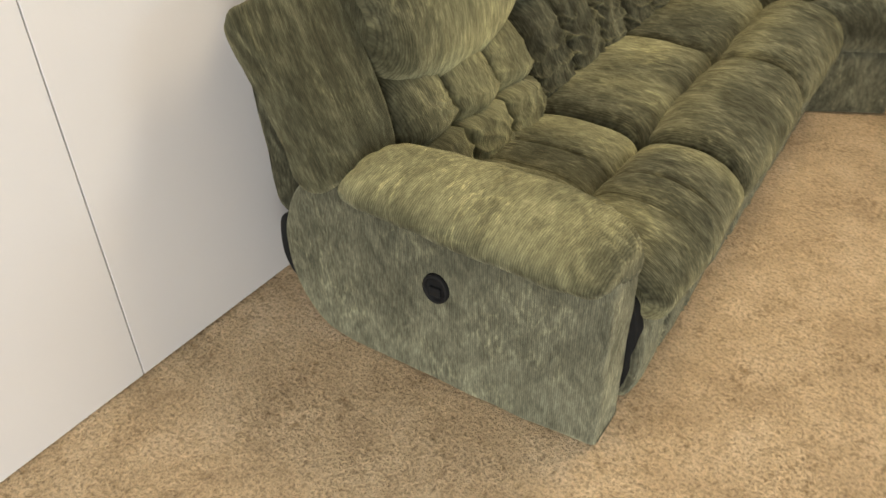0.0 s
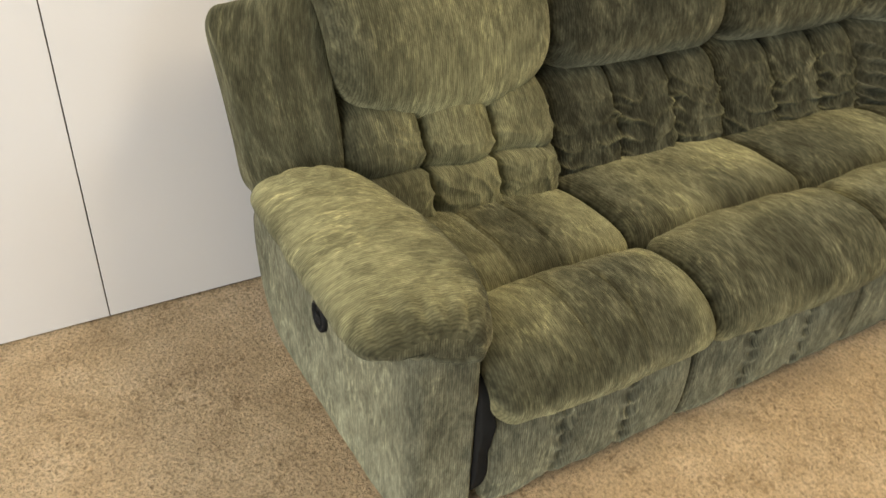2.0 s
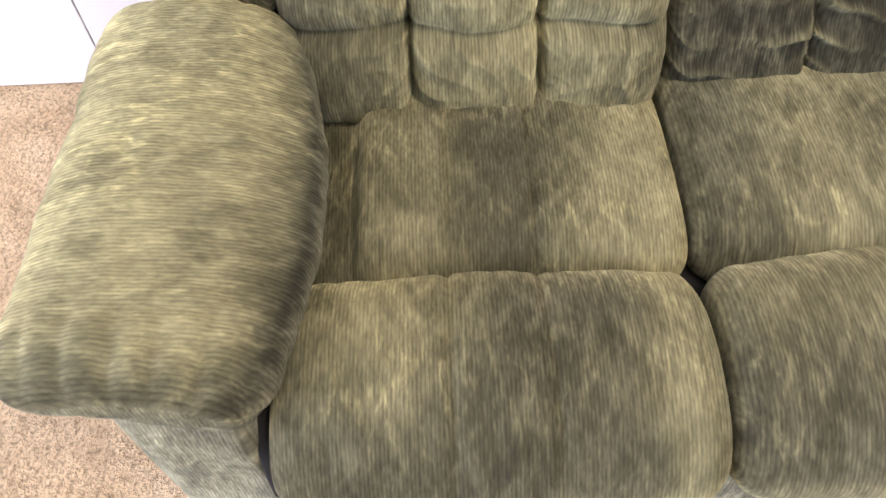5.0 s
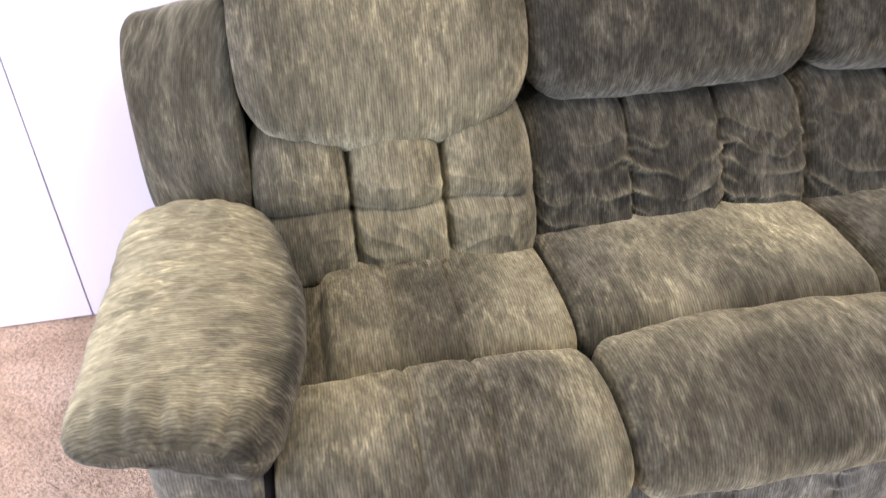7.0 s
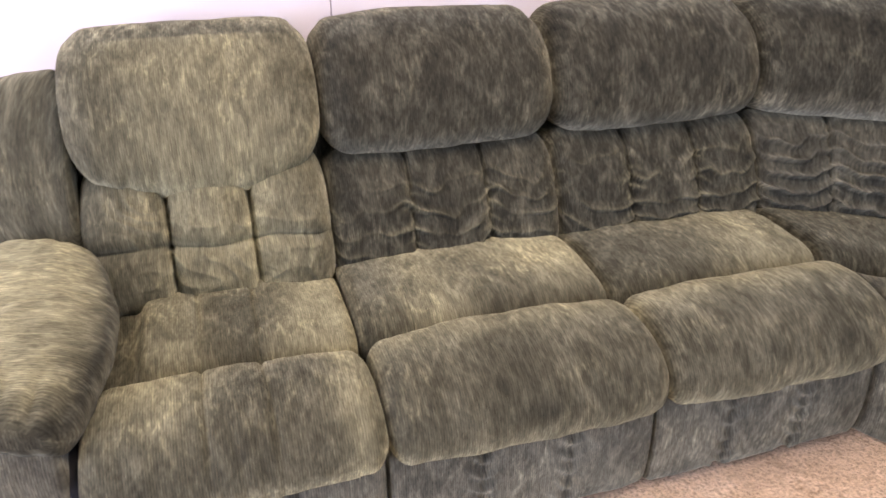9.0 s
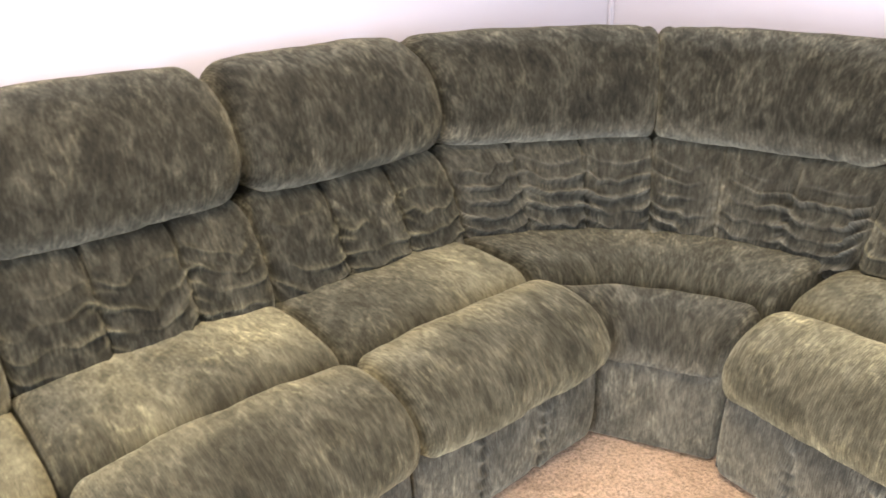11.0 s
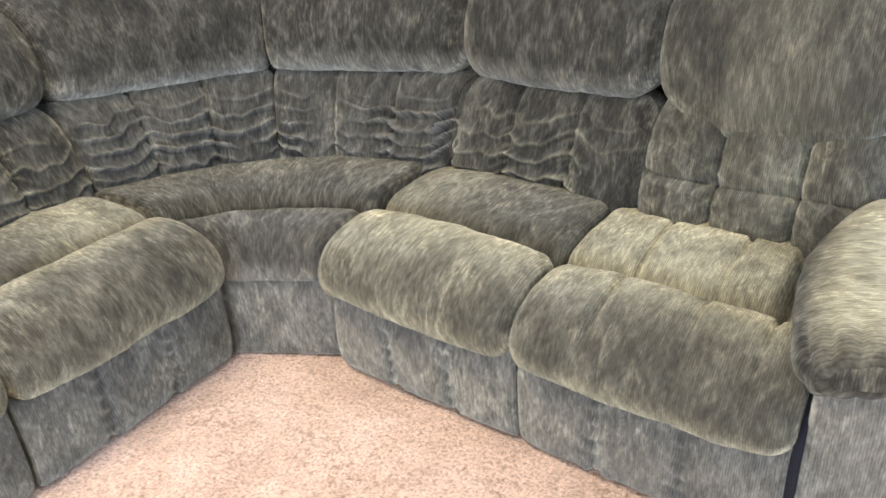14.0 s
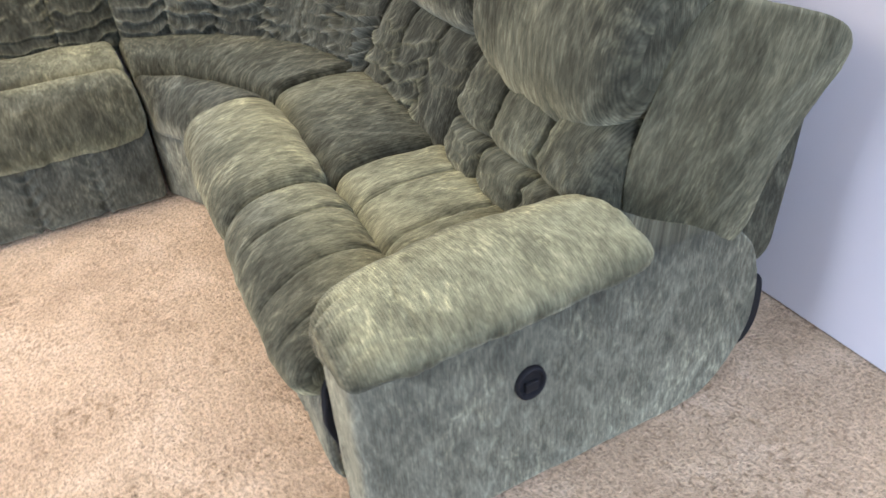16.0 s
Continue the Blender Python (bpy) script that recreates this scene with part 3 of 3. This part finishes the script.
def seat_unit(thing, place, u0, u1, head=0.0, up=0.0, rows=1, wrinkle=0.005, pleats=(), sink=0.0, pad_puff=0.012, low=None, pad_worn=None, roll_worn=None, foot=None, arm=None, deep=0.012, lumbar_worn=0.0, rim=0.3):
    g = 0.0012
    loft("headrest", HEADREST, u0 + g, u1 - g, place, thing, ends=(0.075, 0.075), swell=head_swell(0.008 if head else 0.004), warp=sag_warp(head, up), puff=0.012, worn=(lambda f, d, z: rubbed_head(f, d, z) * lumbar_worn / 0.8) if lumbar_worn else (lambda f, d, z: rim * edge_sheen(f, d, z)))
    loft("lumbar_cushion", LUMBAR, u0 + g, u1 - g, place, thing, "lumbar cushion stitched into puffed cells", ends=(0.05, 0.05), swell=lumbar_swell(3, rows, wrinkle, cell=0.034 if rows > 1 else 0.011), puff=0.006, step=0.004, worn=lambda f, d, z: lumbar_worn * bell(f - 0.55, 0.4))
    lo, hi = low or (u0, u1)

    def down(u, d, z, t):
        return u, d, z - sink * max(0, min(1, (z - 0.3) / 0.1))

    def beside_arm(u, d, z, t):
        """The pad dips into a deep gap along the arm."""
        u, d, z = down(u, d, z, t)
        if arm is not None:
            k = max(0.0, min(1.0, 1 - (abs(u - arm) - 0.035) / 0.04))
            z -= 0.064 * k * k * (3 - 2 * k) * max(0.15, min(1.0, (d - 0.46) / 0.14))
        return u, d, z
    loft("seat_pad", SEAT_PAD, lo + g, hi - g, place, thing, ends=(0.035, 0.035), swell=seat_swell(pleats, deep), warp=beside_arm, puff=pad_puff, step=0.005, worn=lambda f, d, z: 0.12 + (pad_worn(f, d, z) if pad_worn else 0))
    # the paler band low on the front is sheen put into the colour
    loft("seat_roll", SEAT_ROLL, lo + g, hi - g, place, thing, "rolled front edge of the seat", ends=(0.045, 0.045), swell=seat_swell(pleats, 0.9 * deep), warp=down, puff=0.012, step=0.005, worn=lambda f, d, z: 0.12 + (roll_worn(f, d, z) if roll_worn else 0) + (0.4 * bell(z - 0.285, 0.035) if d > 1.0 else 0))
    f0, f1 = foot or (lo, hi)
    # the even paler tone stands in for daylight on the low front
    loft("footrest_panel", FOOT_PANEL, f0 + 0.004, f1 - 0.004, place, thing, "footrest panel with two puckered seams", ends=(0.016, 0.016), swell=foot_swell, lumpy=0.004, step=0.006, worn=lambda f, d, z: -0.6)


def gap_lining(thing, place, u0, u1, forward=0.0):
    prof = [(0.90, 0.05), (0.89, 0.2), (0.90, 0.34), (0.98, 0.38), (1.06, 0.34), (1.085, 0.26), (1.075, 0.16), (1.06, 0.06), (0.98, 0.03)]
    prof = [(d + forward, z) for d, z in prof]
    return loft("gap_lining", prof, u0, u1, place, thing, "crumpled black lining cloth beside the footrest", ends=(0.005, 0.005), lumpy=0.014, step=0.006, mat=LINING)


def under_frame(thing, place, u0, u1):
    a, b = place(u0, 0.34, 0.03), place(u1, 0.985, 0.33)
    lo = tuple(min(p, q) for p, q in zip(a, b))
    hi = tuple(max(p, q) for p, q in zip(a, b))
    return part("under_frame", box(lo, hi, 0.006, 1), LINING, thing, "dark lined wooden base frame")


def long_sofa():
    sofa = empty_thing("reclining_sofa", (-1.0, 2.1, 0), "green ribbed chenille three-seat reclining sofa section along the wall", "sofa")
    pl = at_thing(place_sofa, sofa)
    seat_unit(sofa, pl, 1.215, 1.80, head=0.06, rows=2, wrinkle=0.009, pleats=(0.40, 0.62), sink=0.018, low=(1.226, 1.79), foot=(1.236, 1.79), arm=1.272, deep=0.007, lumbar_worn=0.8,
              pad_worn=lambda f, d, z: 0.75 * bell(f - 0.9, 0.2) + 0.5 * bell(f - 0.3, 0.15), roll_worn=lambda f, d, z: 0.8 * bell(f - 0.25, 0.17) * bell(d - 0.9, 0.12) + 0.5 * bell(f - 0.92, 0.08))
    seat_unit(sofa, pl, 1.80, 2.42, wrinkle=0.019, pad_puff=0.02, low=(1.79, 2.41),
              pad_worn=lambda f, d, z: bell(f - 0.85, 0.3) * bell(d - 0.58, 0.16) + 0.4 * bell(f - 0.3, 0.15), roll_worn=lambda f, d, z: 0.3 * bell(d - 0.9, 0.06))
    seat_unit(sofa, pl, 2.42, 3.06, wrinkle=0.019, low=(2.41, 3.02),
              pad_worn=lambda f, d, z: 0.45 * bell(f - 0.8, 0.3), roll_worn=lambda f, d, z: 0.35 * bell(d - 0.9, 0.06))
    panel = side_panel(sofa, pl, 1.055, 1.21, 0.18, 1.045, "flat side panel under the arm")
    release_handle(panel, pl, 1.055, 0.642, 0.309, -1)
    arm_pad(sofa, pl, 0.955, 1.275, 0.42, 1.05, -0.008, "overstuffed rolled arm pad")
    wing(sofa, pl, 0.976, 1.217, 0.0, 0.055, 0.0, 0.012, "padded wing beside the backrest")
    back_shell(sofa, pl, 1.060, 3.06, 0.175, 0.20)
    frame_bracket(sofa, pl, 1.062, 1.12, 0.172)
    gap_lining(sofa, pl, 1.207, 1.240, -0.022)
    under_frame(sofa, pl, 1.225, 3.02)


def loveseat():
    love = empty_thing("reclining_loveseat", (0.5, 3.6, 0), "green ribbed chenille two-seat reclining sofa section", "sofa")
    pl = at_thing(place_love, love)
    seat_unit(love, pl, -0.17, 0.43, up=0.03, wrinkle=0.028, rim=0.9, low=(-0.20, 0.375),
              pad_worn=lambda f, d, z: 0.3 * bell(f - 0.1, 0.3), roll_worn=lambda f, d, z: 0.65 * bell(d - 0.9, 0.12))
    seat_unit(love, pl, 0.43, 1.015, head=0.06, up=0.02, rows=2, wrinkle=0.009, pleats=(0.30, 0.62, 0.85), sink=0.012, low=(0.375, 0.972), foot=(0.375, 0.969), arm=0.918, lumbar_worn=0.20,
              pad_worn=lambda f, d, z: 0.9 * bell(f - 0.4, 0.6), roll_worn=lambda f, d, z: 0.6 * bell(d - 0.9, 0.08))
    panel = side_panel(love, pl, 1.16, 0.98, 0.10, 1.045, "flat side panel under the arm")
    release_handle(panel, pl, 1.16, 0.695, 0.302, 1)
    arm_pad(love, pl, 1.235, 0.915, 0.435, 1.06, -0.014, "overstuffed rolled arm pad")
    wing(love, pl, 1.232, 1.012, -0.035, 0.13, 0.045, 0.055, "padded wing beside the backrest")
    back_shell(love, pl, -0.17, 1.154, 0.088, 0.10)
    frame_bracket(love, pl, 1.09, 1.145, 0.080, -0.04)
    gap_lining(love, pl, 0.966, 0.984, -0.03)
    under_frame(love, pl, -0.2, 0.965)


def wedge_point(t, d, bow, y_left=3.06, x_right=-0.185):
    """A place in the corner unit: t from 0 at the long sofa to 1 at the loveseat, at depth d."""
    L = Vector((WALL_X + d, y_left))
    R = Vector((x_right, BACK_B - d - 0.055 * (x_right - 0.42)))
    f = (d - 0.34) / 0.72
    C = Vector((-0.825 + 0.475 * f, 3.645 - 0.575 * f))
    if bow == "round":
        Q = 2 * C - 0.5 * (L + R)
        return (1 - t) ** 2 * L + 2 * t * (1 - t) * Q + t * t * R
    if t <= 0.5:
        a, b, k = L, C, t * 2
    else:
        a, b, k = C, R, t * 2 - 1
    side = Vector((-(b - a).y, (b - a).x))
    return a.lerp(b, k) + side * 0.10 * 4 * k * (1 - k) * 0.5


def corner_unit():
    unit = empty_thing("corner_seat_unit", (-0.85, 3.5, 0), "green ribbed chenille curved corner section joining both sofas", "sofa")
    x, y, _ = unit.location

    def pl(bow):
        def f(t, d, z):
            p = wedge_point(t, d, bow, 3.03, -0.235) if bow == "round" else wedge_point(t, d, bow)
            return (p.x - x, p.y - y, z)
        return f

    def scaled(t0, t1, length, bow):
        base = pl(bow)
        return lambda q, d, z: base(t0 + (t1 - t0) * q / length, d, z)
    for t0, t1, ends in ((-0.003, 0.4998, (0.06, 0.03)), (0.5002, 1.003, (0.03, 0.06))):
        place = scaled(t0, t1, 0.69, "seg")
        loft("headrest", HEADREST, 0, 0.69, place, unit, ends=ends, swell=head_swell(), puff=0.008, worn=edge_sheen)
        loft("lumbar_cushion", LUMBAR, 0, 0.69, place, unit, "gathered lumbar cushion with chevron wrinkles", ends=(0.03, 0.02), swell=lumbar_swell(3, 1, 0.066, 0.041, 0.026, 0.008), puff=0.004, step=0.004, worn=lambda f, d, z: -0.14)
    loft("seat_pad", SEAT_PAD, 0, 1.1, scaled(0.01, 0.99, 1.1, "round"), unit, ends=(0.03, 0.03), swell=seat_swell((0.5,), 0.003), lumpy=0.003, worn=lambda f, d, z: 0.08)
    roll = [(0.822, 0.355), (0.84, 0.39), (0.88, 0.405), (0.95, 0.398), (1.01, 0.37), (1.04, 0.33), (1.042, 0.285), (1.025, 0.258), (0.98, 0.25), (0.90, 0.26), (0.84, 0.29)]
    # paler towards its underside, where sheen is painted into the colour
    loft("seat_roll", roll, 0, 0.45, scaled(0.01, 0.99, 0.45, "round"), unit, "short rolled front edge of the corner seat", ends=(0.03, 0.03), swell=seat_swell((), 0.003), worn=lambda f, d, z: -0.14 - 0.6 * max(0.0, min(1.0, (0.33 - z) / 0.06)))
    panel = [(1.0, 0.275), (1.015, 0.24), (1.02, 0.15), (1.02, 0.05), (1.01, 0.010), (0.97, 0.010), (0.95, 0.1), (0.96, 0.25)]
    # colour lifted evenly in place of daylight reaching the base
    loft("base_panel", panel, 0, 0.33, scaled(0.0, 1.0, 0.33, "round"), unit, "flat upholstered base panel", ends=(0.01, 0.01), lumpy=0.002, worn=lambda f, d, z: -0.7)
    loft("back_shell", [(0.10, 0.05), (0.08, 0.5), (0.08, 0.84), (0.13, 0.86), (0.28, 0.85), (0.33, 0.6), (0.36, 0.3), (0.3, 0.04)], 0, 1.3, scaled(0.01, 0.99, 1.3, "seg"), unit, ends=(0.02, 0.02), step=0.025)


long_sofa()
corner_unit()
loveseat()
wall_panels()
